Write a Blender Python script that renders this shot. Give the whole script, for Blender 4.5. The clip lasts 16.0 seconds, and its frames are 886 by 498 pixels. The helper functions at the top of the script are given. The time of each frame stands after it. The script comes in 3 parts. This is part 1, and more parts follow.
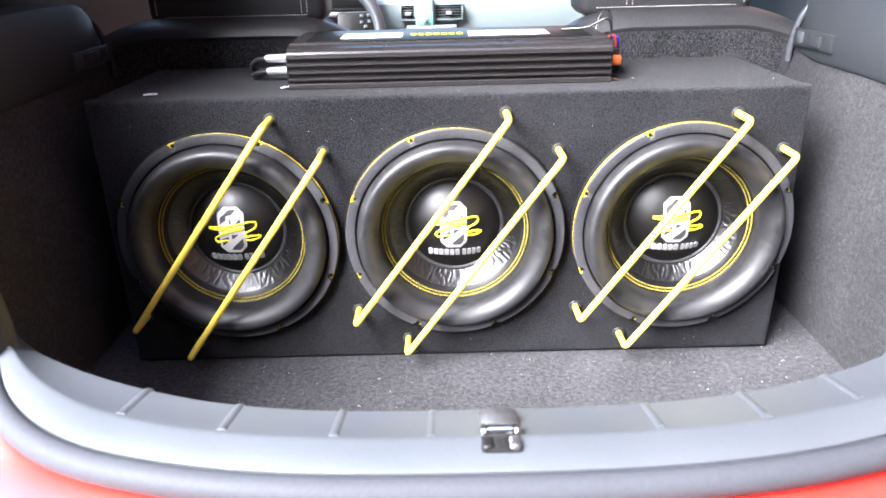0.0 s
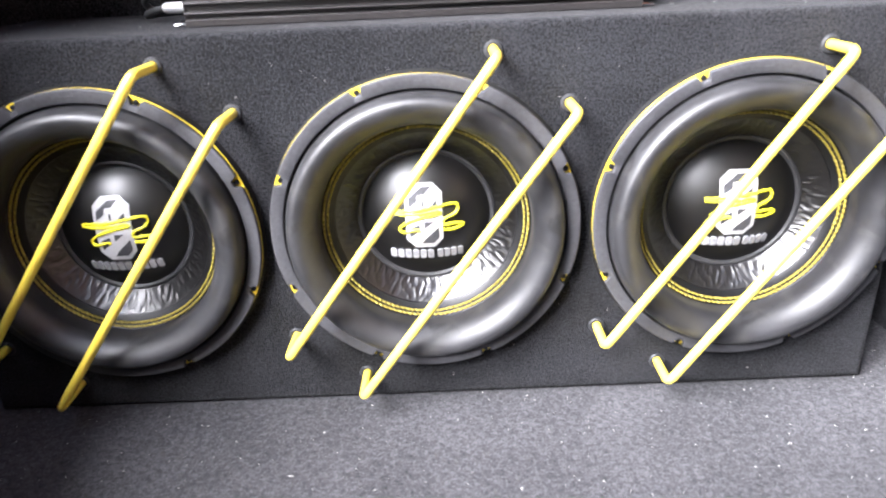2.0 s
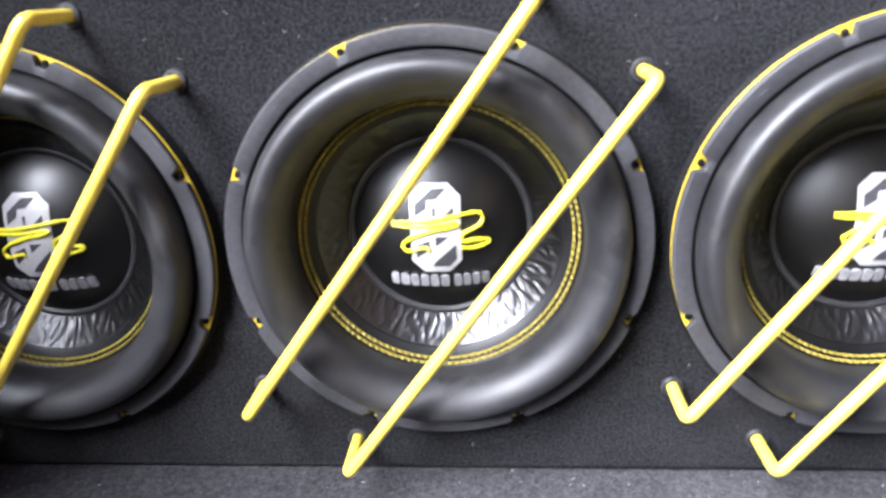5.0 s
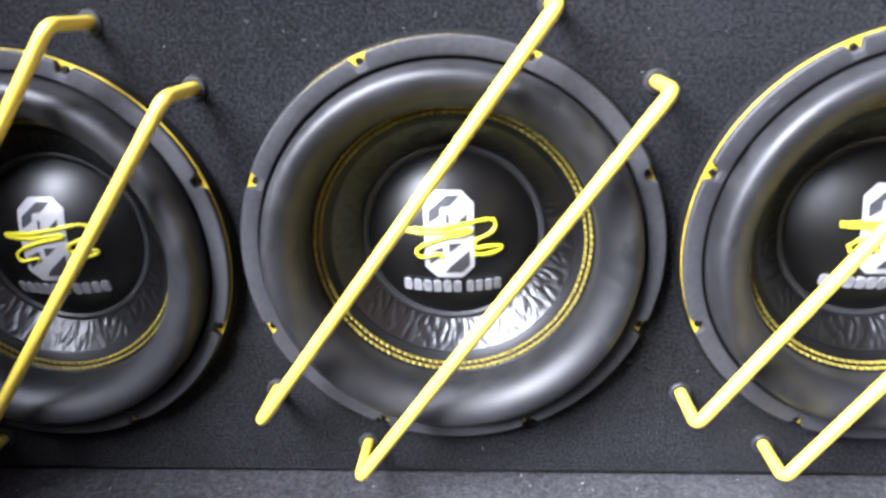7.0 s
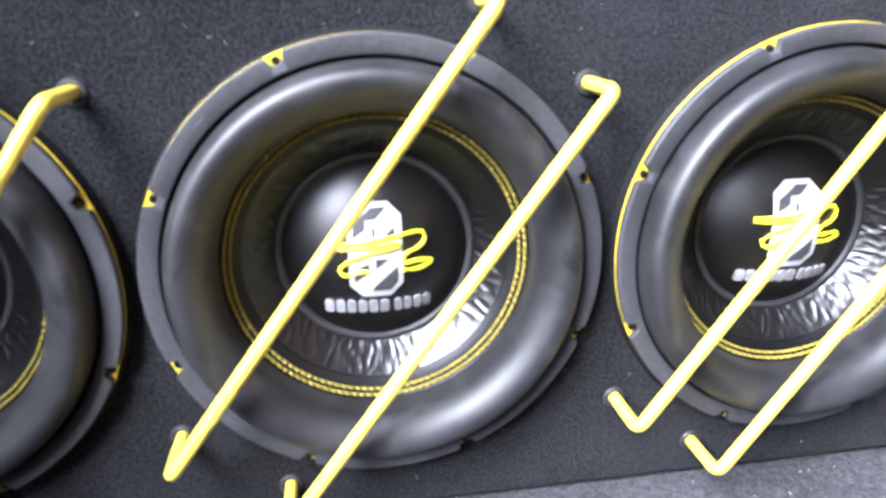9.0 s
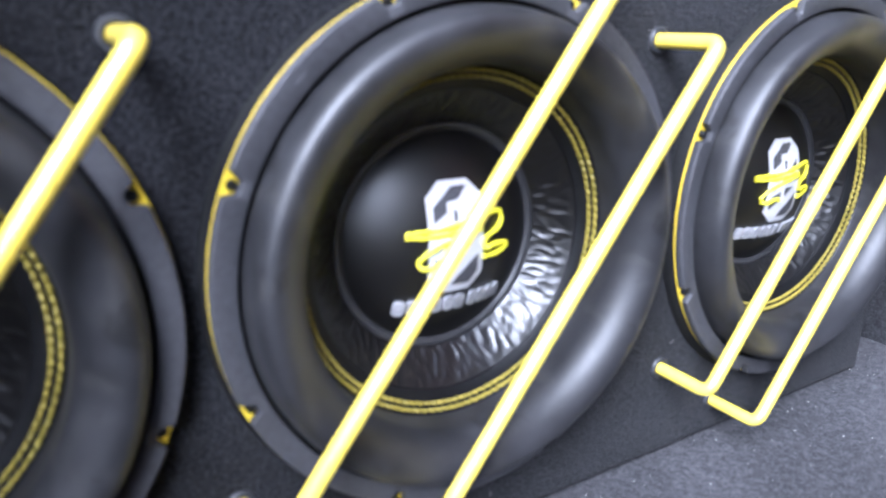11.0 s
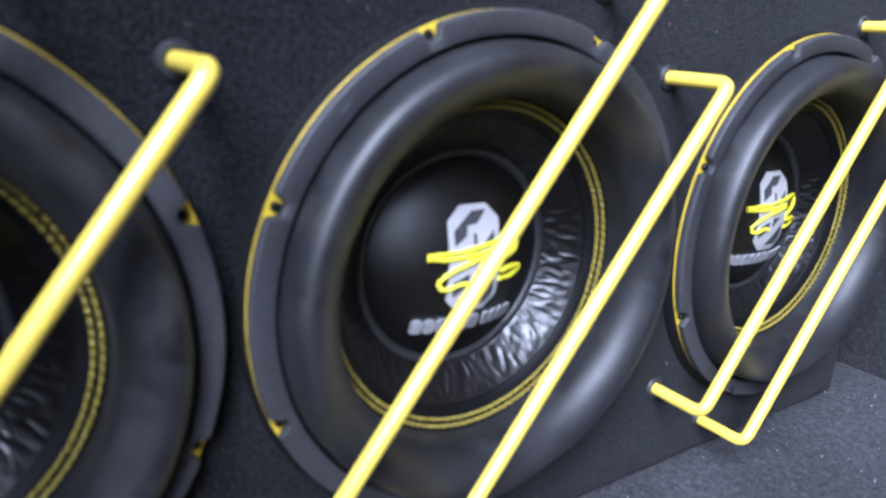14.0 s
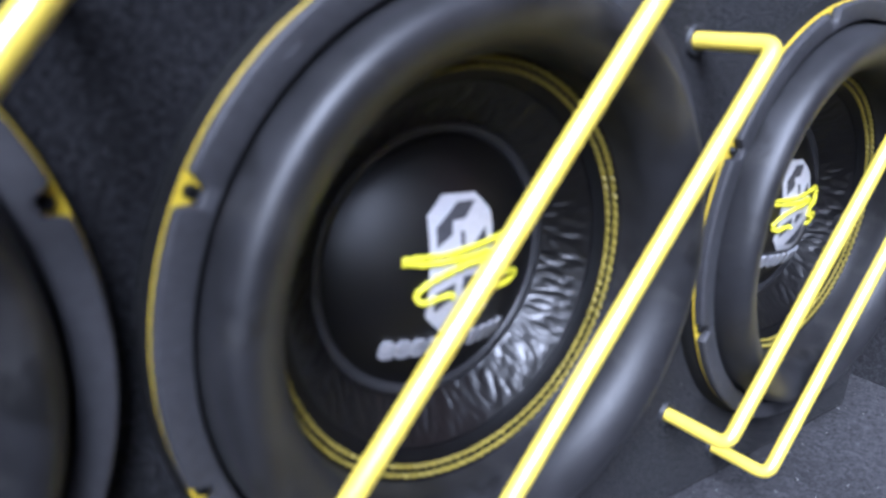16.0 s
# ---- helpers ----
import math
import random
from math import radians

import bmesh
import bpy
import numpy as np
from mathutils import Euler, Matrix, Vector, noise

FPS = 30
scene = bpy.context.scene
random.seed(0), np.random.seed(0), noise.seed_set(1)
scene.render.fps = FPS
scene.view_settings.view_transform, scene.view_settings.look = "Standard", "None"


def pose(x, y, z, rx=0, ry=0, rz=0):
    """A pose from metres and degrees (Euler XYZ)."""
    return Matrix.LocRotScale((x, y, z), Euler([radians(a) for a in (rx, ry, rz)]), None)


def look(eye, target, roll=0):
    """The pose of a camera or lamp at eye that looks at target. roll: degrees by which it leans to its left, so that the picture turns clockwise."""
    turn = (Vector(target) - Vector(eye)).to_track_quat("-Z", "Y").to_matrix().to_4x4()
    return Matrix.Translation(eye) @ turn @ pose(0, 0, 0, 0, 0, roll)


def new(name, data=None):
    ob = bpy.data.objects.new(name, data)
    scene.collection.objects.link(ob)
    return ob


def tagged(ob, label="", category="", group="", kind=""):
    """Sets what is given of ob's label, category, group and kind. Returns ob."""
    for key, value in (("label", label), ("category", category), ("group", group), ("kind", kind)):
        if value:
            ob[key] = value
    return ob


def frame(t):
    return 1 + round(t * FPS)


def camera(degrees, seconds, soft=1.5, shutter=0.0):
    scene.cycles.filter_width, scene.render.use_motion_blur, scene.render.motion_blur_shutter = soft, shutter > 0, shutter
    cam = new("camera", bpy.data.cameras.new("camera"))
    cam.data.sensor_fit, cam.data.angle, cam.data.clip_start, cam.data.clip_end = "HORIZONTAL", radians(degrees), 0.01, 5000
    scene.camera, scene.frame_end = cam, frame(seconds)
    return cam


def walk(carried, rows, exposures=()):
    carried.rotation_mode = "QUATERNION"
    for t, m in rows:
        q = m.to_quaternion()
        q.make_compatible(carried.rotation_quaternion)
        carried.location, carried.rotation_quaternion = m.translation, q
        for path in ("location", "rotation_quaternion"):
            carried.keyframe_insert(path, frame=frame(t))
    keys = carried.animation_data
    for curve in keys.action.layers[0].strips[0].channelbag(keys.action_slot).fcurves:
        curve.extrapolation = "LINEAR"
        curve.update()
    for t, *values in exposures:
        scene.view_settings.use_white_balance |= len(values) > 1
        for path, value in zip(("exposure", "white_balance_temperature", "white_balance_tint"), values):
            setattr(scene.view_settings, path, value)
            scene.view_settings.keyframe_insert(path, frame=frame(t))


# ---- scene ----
cam = camera(63.8, 16.0, soft=1.6, shutter=0.3)
cam.data.dof.use_dof, cam.data.dof.focus_distance, cam.data.dof.aperture_fstop = True, 1.4, 7.5
PATH = [
    (0, (-0.013, -0.96, 0.593), (-0.018, 0.879, -0.195), -1.4),
    (0.5, (-0.014, -0.947, 0.589), (-0.025, 0.89, -0.2), -1.1),
    (1, (-0.003, -0.878, 0.543), (-0.006, 0.955, -0.258), -1.8),
    (1.5, (0.026, -0.759, 0.493), (-0.003, 1.075, -0.302), -2.0),
    (2, (0.026, -0.686, 0.469), (0.007, 1.158, -0.306), -2.6),
    (2.5, (0.034, -0.618, 0.427), (-0.018, 1.235, -0.323), -2.1),
    (3, (0.043, -0.57, 0.405), (-0.059, 1.284, -0.338), -2.0),
    (3.5, (0.045, -0.531, 0.39), (-0.07, 1.33, -0.334), -2.1),
    (4, (0.049, -0.509, 0.382), (-0.078, 1.362, -0.312), -1.8),
    (4.2, (0.051, -0.506, 0.387), (-0.086, 1.366, -0.306), -2.3),
    (6.3, (0.041, -0.498, 0.388), (-0.137, 1.368, -0.31), -2.4),
    (6.5, (0.039, -0.499, 0.389), (-0.125, 1.371, -0.301), -2.4),
    (7, (0.032, -0.508, 0.39), (-0.1, 1.369, -0.286), -2.0),
    (7.5, (0.032, -0.511, 0.398), (-0.111, 1.367, -0.274), -1.7),
    (8, (0.02, -0.514, 0.401), (-0.085, 1.367, -0.269), -1.6),
    (8.2, (0.025, -0.508, 0.401), (-0.026, 1.372, -0.28), -1.4),
    (10.3, (-0.18, -0.388, 0.34), (0.654, 1.329, -0.255), 1.0),
    (10.5, (-0.196, -0.374, 0.341), (0.687, 1.313, -0.271), 1.6),
    (11, (-0.225, -0.337, 0.339), (0.779, 1.281, -0.271), 0.5),
    (11.5, (-0.245, -0.306, 0.338), (0.797, 1.288, -0.275), 1.5),
    (12, (-0.254, -0.301, 0.331), (0.786, 1.254, -0.377), 2.9),
    (12.5, (-0.259, -0.318, 0.342), (0.81, 1.24, -0.314), 2.2),
    (13, (-0.261, -0.33, 0.353), (0.825, 1.239, -0.244), 2.9),
    (13.5, (-0.261, -0.328, 0.349), (0.821, 1.247, -0.24), 2.9),
    (14, (-0.26, -0.329, 0.35), (0.83, 1.243, -0.233), 3.1),
    (14.5, (-0.26, -0.331, 0.352), (0.834, 1.242, -0.223), 3.1),
    (15, (-0.244, -0.322, 0.351), (0.882, 1.231, -0.211), 3.6),
    (15.5, (-0.214, -0.273, 0.339), (0.923, 1.274, -0.218), 3.7),
    (16, (-0.214, -0.248, 0.322), (0.964, 1.262, -0.254), 3.9),
]
walk(cam, [(t, look(eye, target, roll)) for t, eye, target, roll in PATH],
     exposures=[(0.0, 3.05, 6000, 14), (1.5, 3.05, 6000, 14), (3.0, 2.72, 5950, 14), (3.5, 2.6, 5900, 14), (4.0, 2.42, 5850, 14), (7.0, 2.28, 5600, 14), (8.0, 2.65, 5600, 14), (10.5, 1.97, 5200, 16), (11.5, 1.8, 5100, 16), (12.5, 1.28, 5000, 17), (13.0, 1.18, 5000, 17), (16.0, 1.18, 5000, 17)])

# ---- world and sun ----
SUN_AZ, SUN_EL = radians(228), radians(43)      # from behind and the left of the open boot
to_sun = Vector((math.sin(SUN_AZ) * math.cos(SUN_EL), math.cos(SUN_AZ) * math.cos(SUN_EL), math.sin(SUN_EL)))
world = bpy.data.worlds.new("overcast_sky")
scene.world = world
world.use_nodes = True
wn = world.node_tree
sky = wn.nodes.new("ShaderNodeTexSky")
sky.sky_type, sky.sun_disc = "NISHITA", False
sky.sun_elevation, sky.sun_rotation = SUN_EL, SUN_AZ
sky.dust_density = 3.0
wn.links.new(sky.outputs[0], wn.nodes["Background"].inputs[0])
wn.nodes["Background"].inputs[1].default_value = 0.15
sun_data = bpy.data.lights.new("sun", "SUN")
sun_data.energy, sun_data.angle, sun_data.color = 4.6, radians(40), (1.0, 0.985, 0.97)
sun = new("sun", sun_data)
sun.matrix_world = look(to_sun * 6, (0, 0, 0))


# ---- materials ----
def material(name, rough=0.5, metal=0.0, coat=0.0, sheen=0.0, spec=0.5, coat_rough=0.05):
    m = bpy.data.materials.new(name)
    m.use_nodes = True
    b = m.node_tree.nodes["Principled BSDF"]
    b.inputs["Roughness"].default_value = rough
    b.inputs["Metallic"].default_value = metal
    b.inputs["Coat Weight"].default_value = coat
    b.inputs["Coat Roughness"].default_value = coat_rough
    b.inputs["Sheen Weight"].default_value = sheen
    b.inputs["Sheen Roughness"].default_value = 0.6
    b.inputs["Specular IOR Level"].default_value = spec
    return m, m.node_tree, b


def node(nt, kind, **values):
    n = nt.nodes.new(kind)
    for key, value in values.items():
        n.inputs[key.replace("_", " ")].default_value = value
    return n


def ramp(nt, source, stops):
    r = nt.nodes.new("ShaderNodeValToRGB")
    el = r.color_ramp.elements
    el[0].position, el[0].color = stops[0][0], (*stops[0][1], 1)
    el[1].position, el[1].color = stops[-1][0], (*stops[-1][1], 1)
    for p, c in stops[1:-1]:
        e = el.new(p)
        e.color = (*c, 1)
    nt.links.new(source, r.inputs[0])
    return r.outputs[0]


def place_of(nt):
    return nt.nodes.new("ShaderNodeTexCoord").outputs["Object"]


def surface(name, dark, light, scale, rough=0.5, rough_spread=0.1, bump=0.0, bump_scale=None, detail=6.0, big=4.0, big_mix=0.35, **kw):
    """Noise colour at two sizes, roughness that varies with it, and a fine relief."""
    m, nt, b = material(name, rough, **kw)
    at = place_of(nt)
    fine = node(nt, "ShaderNodeTexNoise", Scale=scale, Detail=detail, Roughness=0.65)
    wide = node(nt, "ShaderNodeTexNoise", Scale=big, Detail=5.0, Roughness=0.6)
    nt.links.new(at, fine.inputs["Vector"])
    nt.links.new(at, wide.inputs["Vector"])
    mix = nt.nodes.new("ShaderNodeMix")
    mix.inputs[0].default_value = big_mix
    nt.links.new(fine.outputs[0], mix.inputs[2])
    nt.links.new(wide.outputs[0], mix.inputs[3])
    nt.links.new(ramp(nt, mix.outputs[0], [(0.32, dark), (0.68, light)]), b.inputs["Base Color"])
    span = node(nt, "ShaderNodeMapRange")
    span.inputs[3].default_value, span.inputs[4].default_value = rough - rough_spread, rough + rough_spread
    nt.links.new(wide.outputs[0], span.inputs[0])
    nt.links.new(span.outputs[0], b.inputs["Roughness"])
    if bump:
        relief = fine
        if bump_scale:
            relief = node(nt, "ShaderNodeTexNoise", Scale=bump_scale, Detail=4.0, Roughness=0.7)
            nt.links.new(at, relief.inputs["Vector"])
        bn = node(nt, "ShaderNodeBump", Strength=min(1.0, bump * 500), Distance=bump)
        nt.links.new(relief.outputs[0], bn.inputs["Height"])
        nt.links.new(bn.outputs[0], b.inputs["Normal"])
    return m


def carpet(name, dark, light, scale, depth, spread=0.13, clumps=0.45):
    """Short needle felt: fibres and clumps, with worn and dusty areas."""
    m, nt, b = material(name, 0.95, sheen=0.05, spec=0.04)
    at = place_of(nt)
    tuft = node(nt, "ShaderNodeTexNoise", Scale=scale, Detail=3.0, Roughness=0.65, Distortion=0.25)
    clump = node(nt, "ShaderNodeTexNoise", Scale=scale * 0.36, Detail=3.0, Roughness=0.6, Distortion=0.5)
    wear = node(nt, "ShaderNodeTexNoise", Scale=7.0, Detail=5.0, Roughness=0.65)
    for n in (tuft, clump, wear):
        nt.links.new(at, n.inputs["Vector"])
    a = nt.nodes.new("ShaderNodeMix")
    a.inputs[0].default_value = clumps
    nt.links.new(tuft.outputs[0], a.inputs[2])
    nt.links.new(clump.outputs[0], a.inputs[3])
    c = nt.nodes.new("ShaderNodeMix")
    c.inputs[0].default_value = 0.2
    nt.links.new(a.outputs[0], c.inputs[2])
    nt.links.new(wear.outputs[0], c.inputs[3])
    mid = tuple((p + q) / 2.4 for p, q in zip(dark, light))
    nt.links.new(ramp(nt, c.outputs[0], [(0.5 - spread, dark), (0.5, mid), (0.5 + spread, light)]), b.inputs["Base Color"])
    bn = node(nt, "ShaderNodeBump", Strength=0.8, Distance=depth)
    nt.links.new(a.outputs[0], bn.inputs["Height"])
    nt.links.new(bn.outputs[0], b.inputs["Normal"])
    return m


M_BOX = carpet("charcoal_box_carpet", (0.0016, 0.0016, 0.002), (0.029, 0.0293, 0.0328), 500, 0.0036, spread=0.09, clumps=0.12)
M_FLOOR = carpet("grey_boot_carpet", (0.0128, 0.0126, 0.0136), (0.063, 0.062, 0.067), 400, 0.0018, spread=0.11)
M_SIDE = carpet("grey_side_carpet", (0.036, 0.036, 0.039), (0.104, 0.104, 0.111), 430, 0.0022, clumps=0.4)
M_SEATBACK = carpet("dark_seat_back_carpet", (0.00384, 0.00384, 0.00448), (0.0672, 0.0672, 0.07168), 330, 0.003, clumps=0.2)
M_YELLOW = surface("yellow_powder_coat", (0.90, 0.68, 0.062), (0.94, 0.74, 0.088), 300, rough=0.5, bump=0.0001, coat=1.0, coat_rough=0.22)
M_YELLOW.node_tree.nodes["Principled BSDF"].inputs["Coat IOR"].default_value = 2.1
M_FLANGE = surface("yellow_basket_paint", (0.57, 0.42, 0.018), (0.70, 0.52, 0.033), 220, rough=0.4, bump=0.0001)
M_GASKET = surface("grey_foam_rubber", (0.025, 0.025, 0.0275), (0.049, 0.049, 0.0535), 260, rough=0.62, bump=0.0003, big=18)
M_SURROUND = surface("dusty_black_rubber", (0.0036, 0.0036, 0.0041), (0.021, 0.021, 0.0232), 60, sheen=0.015, rough=0.5, rough_spread=0.1, spec=0.55, bump=0.00012, bump_scale=900, big=22, big_mix=0.6)


def smudge(m, scale, low, high, colour):
    """Dirt marks with an outline of their own over a surface's colour."""
    nt = m.node_tree
    b = nt.nodes["Principled BSDF"]
    n = node(nt, "ShaderNodeTexNoise", Scale=scale, Detail=6.0, Roughness=0.6, Distortion=0.6)
    nt.links.new(place_of(nt), n.inputs["Vector"])
    mask = ramp(nt, n.outputs[0], [(low, (0, 0, 0)), (high, (0.8, 0.8, 0.8))])
    mix = nt.nodes.new("ShaderNodeMix")
    mix.data_type = "RGBA"
    mix.inputs[7].default_value = (*colour, 1)
    nt.links.new(b.inputs["Base Color"].links[0].from_socket, mix.inputs[6])
    nt.links.new(mask, mix.inputs[0])
    nt.links.new(mix.outputs[2], b.inputs["Base Color"])


smudge(M_SURROUND, 26.0, 0.57, 0.68, (0.03, 0.029, 0.028))
smudge(M_SURROUND, 34.0, 0.60, 0.65, (0.003, 0.003, 0.003))
M_FLAP = surface("matt_black_rubber", (0.0018, 0.0018, 0.002), (0.005, 0.005, 0.0054), 160, rough=0.45, spec=0.33, bump=0.0001, bump_scale=900, big=30)
M_CONE = surface("creased_black_cone", (0.0012, 0.0010, 0.0010), (0.003, 0.0026, 0.0025), 140, rough=0.36, rough_spread=0.08, spec=0.75, bump=0.00025, bump_scale=420, big=40)
M_RING = surface("grey_glue_ring", (0.016, 0.016, 0.01728), (0.032, 0.032, 0.03328), 120, rough=0.4, bump=0.0002)
M_DOME = surface("satin_black_dome", (0.0012, 0.0011, 0.0011), (0.0028, 0.0025, 0.0025), 60, rough=0.4, rough_spread=0.04, spec=0.7)
M_SILVER = surface("brushed_silver_foil", (0.5, 0.5, 0.515), (0.64, 0.64, 0.655), 400, rough=0.35, metal=0.35)
M_NAME = surface("worn_silver_relief", (0.24, 0.24, 0.25), (0.56, 0.56, 0.58), 420, rough=0.35, bump=0.0006, metal=0.3, big=150, big_mix=0.5)
M_INLAY = surface("grey_inlay", (0.032, 0.032, 0.0352), (0.064, 0.064, 0.0704), 300, rough=0.45)
M_SCRIBBLE = surface("raised_yellow_print", (0.6, 0.55, 0.01), (0.8, 0.75, 0.03), 500, rough=0.4, bump=0.0004)
M_THREAD = surface("yellow_thread", (0.165, 0.13, 0.013), (0.28, 0.225, 0.027), 900, rough=0.6, bump=0.0002)
M_SCREW = surface("black_screw_steel", (0.0128, 0.0128, 0.0128), (0.0384, 0.0384, 0.0384), 300, rough=0.4, metal=0.7)
M_GROMMET = surface("dark_rubber_grommet", (0.00512, 0.00512, 0.00512), (0.0128, 0.0128, 0.0128), 300, rough=0.7, spec=0.2)
M_WASHER = surface("grey_plastic_grommet", (0.016, 0.0165, 0.018), (0.032, 0.033, 0.036), 300, rough=0.5)
M_AMP = surface("black_anodised_aluminium", (0.034, 0.031, 0.0305), (0.056, 0.052, 0.0515), 200, rough=0.3, metal=0.6, bump=0.00008)
M_GLOSS = surface("black_printed_panel", (0.006, 0.006, 0.006), (0.012, 0.012, 0.012), 80, rough=0.4, rough_spread=0.05, spec=0.06)
M_PRINT = surface("flat_yellow_print", (0.6, 0.55, 0.01), (0.8, 0.75, 0.03), 500, rough=0.6, spec=0.1)
M_SLAT = surface("mid_grey_plastic", (0.07, 0.08, 0.082), (0.10, 0.112, 0.115), 300, rough=0.5)
# non-metal white stands for the bright reflection in the amplifier's strips
M_REFLECTION = surface("white_reflection_paint", (0.62, 0.64, 0.59), (0.72, 0.74, 0.69), 60, rough=0.3, rough_spread=0.04, metal=0.0)
M_CHROME = surface("polished_metal", (0.68, 0.68, 0.68), (0.82, 0.82, 0.82), 120, rough=0.18, metal=1.0)
M_PLUG = surface("white_metal_plug", (0.55, 0.55, 0.55), (0.75, 0.75, 0.75), 200, rough=0.32, metal=0.65)
M_CAP = surface("dull_steel", (0.16, 0.16, 0.165), (0.26, 0.26, 0.265), 200, rough=0.35, metal=0.9)
M_CABLE = surface("black_cable", (0.012, 0.012, 0.012), (0.03, 0.03, 0.03), 200, rough=0.4)
M_REDWIRE = surface("red_wire", (0.5, 0.02, 0.02), (0.65, 0.03, 0.03), 200, rough=0.4)
M_BLUEWIRE = surface("blue_wire", (0.02, 0.05, 0.5), (0.03, 0.08, 0.65), 200, rough=0.4)
M_ORANGE = surface("orange_terminal_plastic", (0.75, 0.15, 0.03), (0.85, 0.2, 0.05), 200, rough=0.4)
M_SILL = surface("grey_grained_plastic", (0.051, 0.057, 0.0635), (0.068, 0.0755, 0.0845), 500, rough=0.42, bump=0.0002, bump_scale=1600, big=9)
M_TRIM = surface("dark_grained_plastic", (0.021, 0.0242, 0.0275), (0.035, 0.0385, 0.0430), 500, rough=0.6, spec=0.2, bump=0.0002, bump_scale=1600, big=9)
M_SLOT = surface("recess_plastic", (0.016, 0.01792, 0.0192), (0.0288, 0.032, 0.03456), 500, rough=0.5, big=9)
M_SEAL = surface("grey_rubber_seal", (0.036, 0.038, 0.043), (0.05, 0.053, 0.06), 300, rough=0.6, spec=0.12, bump=0.0001)
M_RED = surface("red_car_paint", (0.62, 0.02, 0.014), (0.72, 0.03, 0.02), 30, rough=0.3, coat=1.0, coat_rough=0.18)
M_BLACK = surface("black_plastic", (0.00768, 0.00768, 0.00768), (0.016, 0.016, 0.016), 300, rough=0.4, spec=0.25)
M_LEATHER = surface("dark_grey_leather", (0.0288, 0.0288, 0.03072), (0.0576, 0.0576, 0.0608), 260, rough=0.5, bump=0.0005, big=8)
M_WHITE_THREAD = surface("white_thread", (0.5, 0.48, 0.45), (0.7, 0.68, 0.65), 900, rough=0.6)
M_DASH = surface("pale_dashboard", (0.16, 0.20, 0.203), (0.205, 0.248, 0.25), 300, rough=0.5, bump=0.0003, bump_scale=900)
M_SCREEN = surface("green_display", (0.16, 0.352, 0.32), (0.2048, 0.416, 0.3712), 60, rough=0.2)
M_HEADLINER = surface("grey_headliner", (0.0384, 0.0384, 0.0384), (0.0576, 0.0576, 0.0576), 400, rough=0.9)
M_GROUND = surface("asphalt", (0.035, 0.035, 0.036), (0.075, 0.075, 0.076), 120, rough=0.9, bump=0.003, big=1.5)
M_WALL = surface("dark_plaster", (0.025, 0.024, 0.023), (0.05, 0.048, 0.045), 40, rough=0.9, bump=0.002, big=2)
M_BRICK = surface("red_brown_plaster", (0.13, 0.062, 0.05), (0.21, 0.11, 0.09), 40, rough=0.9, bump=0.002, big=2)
M_LINT = surface("white_lint", (0.26, 0.25, 0.24), (0.55, 0.53, 0.51), 300, rough=0.9)


# ---- mesh helpers ----
def finish(bm, name, mat, smooth=True, angle=40):
    bmesh.ops.recalc_face_normals(bm, faces=bm.faces)
    me = bpy.data.meshes.new(name)
    for f in bm.faces:
        f.smooth = smooth
    if smooth:
        for e in bm.edges:
            if len(e.link_faces) == 2 and e.calc_face_angle() > radians(angle):
                e.smooth = False
    bm.to_mesh(me)
    bm.free()
    me.materials.append(mat)
    return me


def part(name, bm, mat, parent=None, label="", smooth=True, angle=40):
    ob = new(name, finish(bm, name, mat, smooth, angle))
    if parent:
        ob.parent = parent
    if label:
        ob["label"] = label
    return ob


def thing(name, m, label, category, group="", kind=""):
    ob = new(name)
    ob.empty_display_size = 0.05
    ob.matrix_world = m
    return tagged(ob, label, category, group, kind)


def block(x0, x1, y0, y1, z0, z1, bevel=0.0, segs=2):
    bm = bmesh.new()
    bmesh.ops.create_cube(bm, size=1)
    for v in bm.verts:
        v.co = Vector((x0 + (v.co.x + 0.5) * (x1 - x0), y0 + (v.co.y + 0.5) * (y1 - y0), z0 + (v.co.z + 0.5) * (z1 - z0)))
    if bevel:
        bmesh.ops.bevel(bm, geom=bm.edges[:], offset=bevel, segments=segs, profile=0.5, affect="EDGES")
    return bm


def lathe(profile, segs=160, closed=False, shape=None):
    """Turns a profile of (r, z) about z. shape(r, z, angle) may move a point."""
    bm = bmesh.new()
    rings = []
    for k in range(segs):
        a = 2 * math.pi * k / segs
        ring = []
        for r, z in profile:
            if shape:
                r, z = shape(r, z, a)
            ring.append(bm.verts.new((r * math.cos(a), r * math.sin(a), z)))
        rings.append(ring)
    n = len(profile)
    for k in range(segs):
        p, q = rings[k], rings[(k + 1) % segs]
        for i in range(n if closed else n - 1):
            j = (i + 1) % n
            bm.faces.new((p[i], q[i], q[j], p[j]))
    bmesh.ops.remove_doubles(bm, verts=bm.verts, dist=1e-6)
    return bm


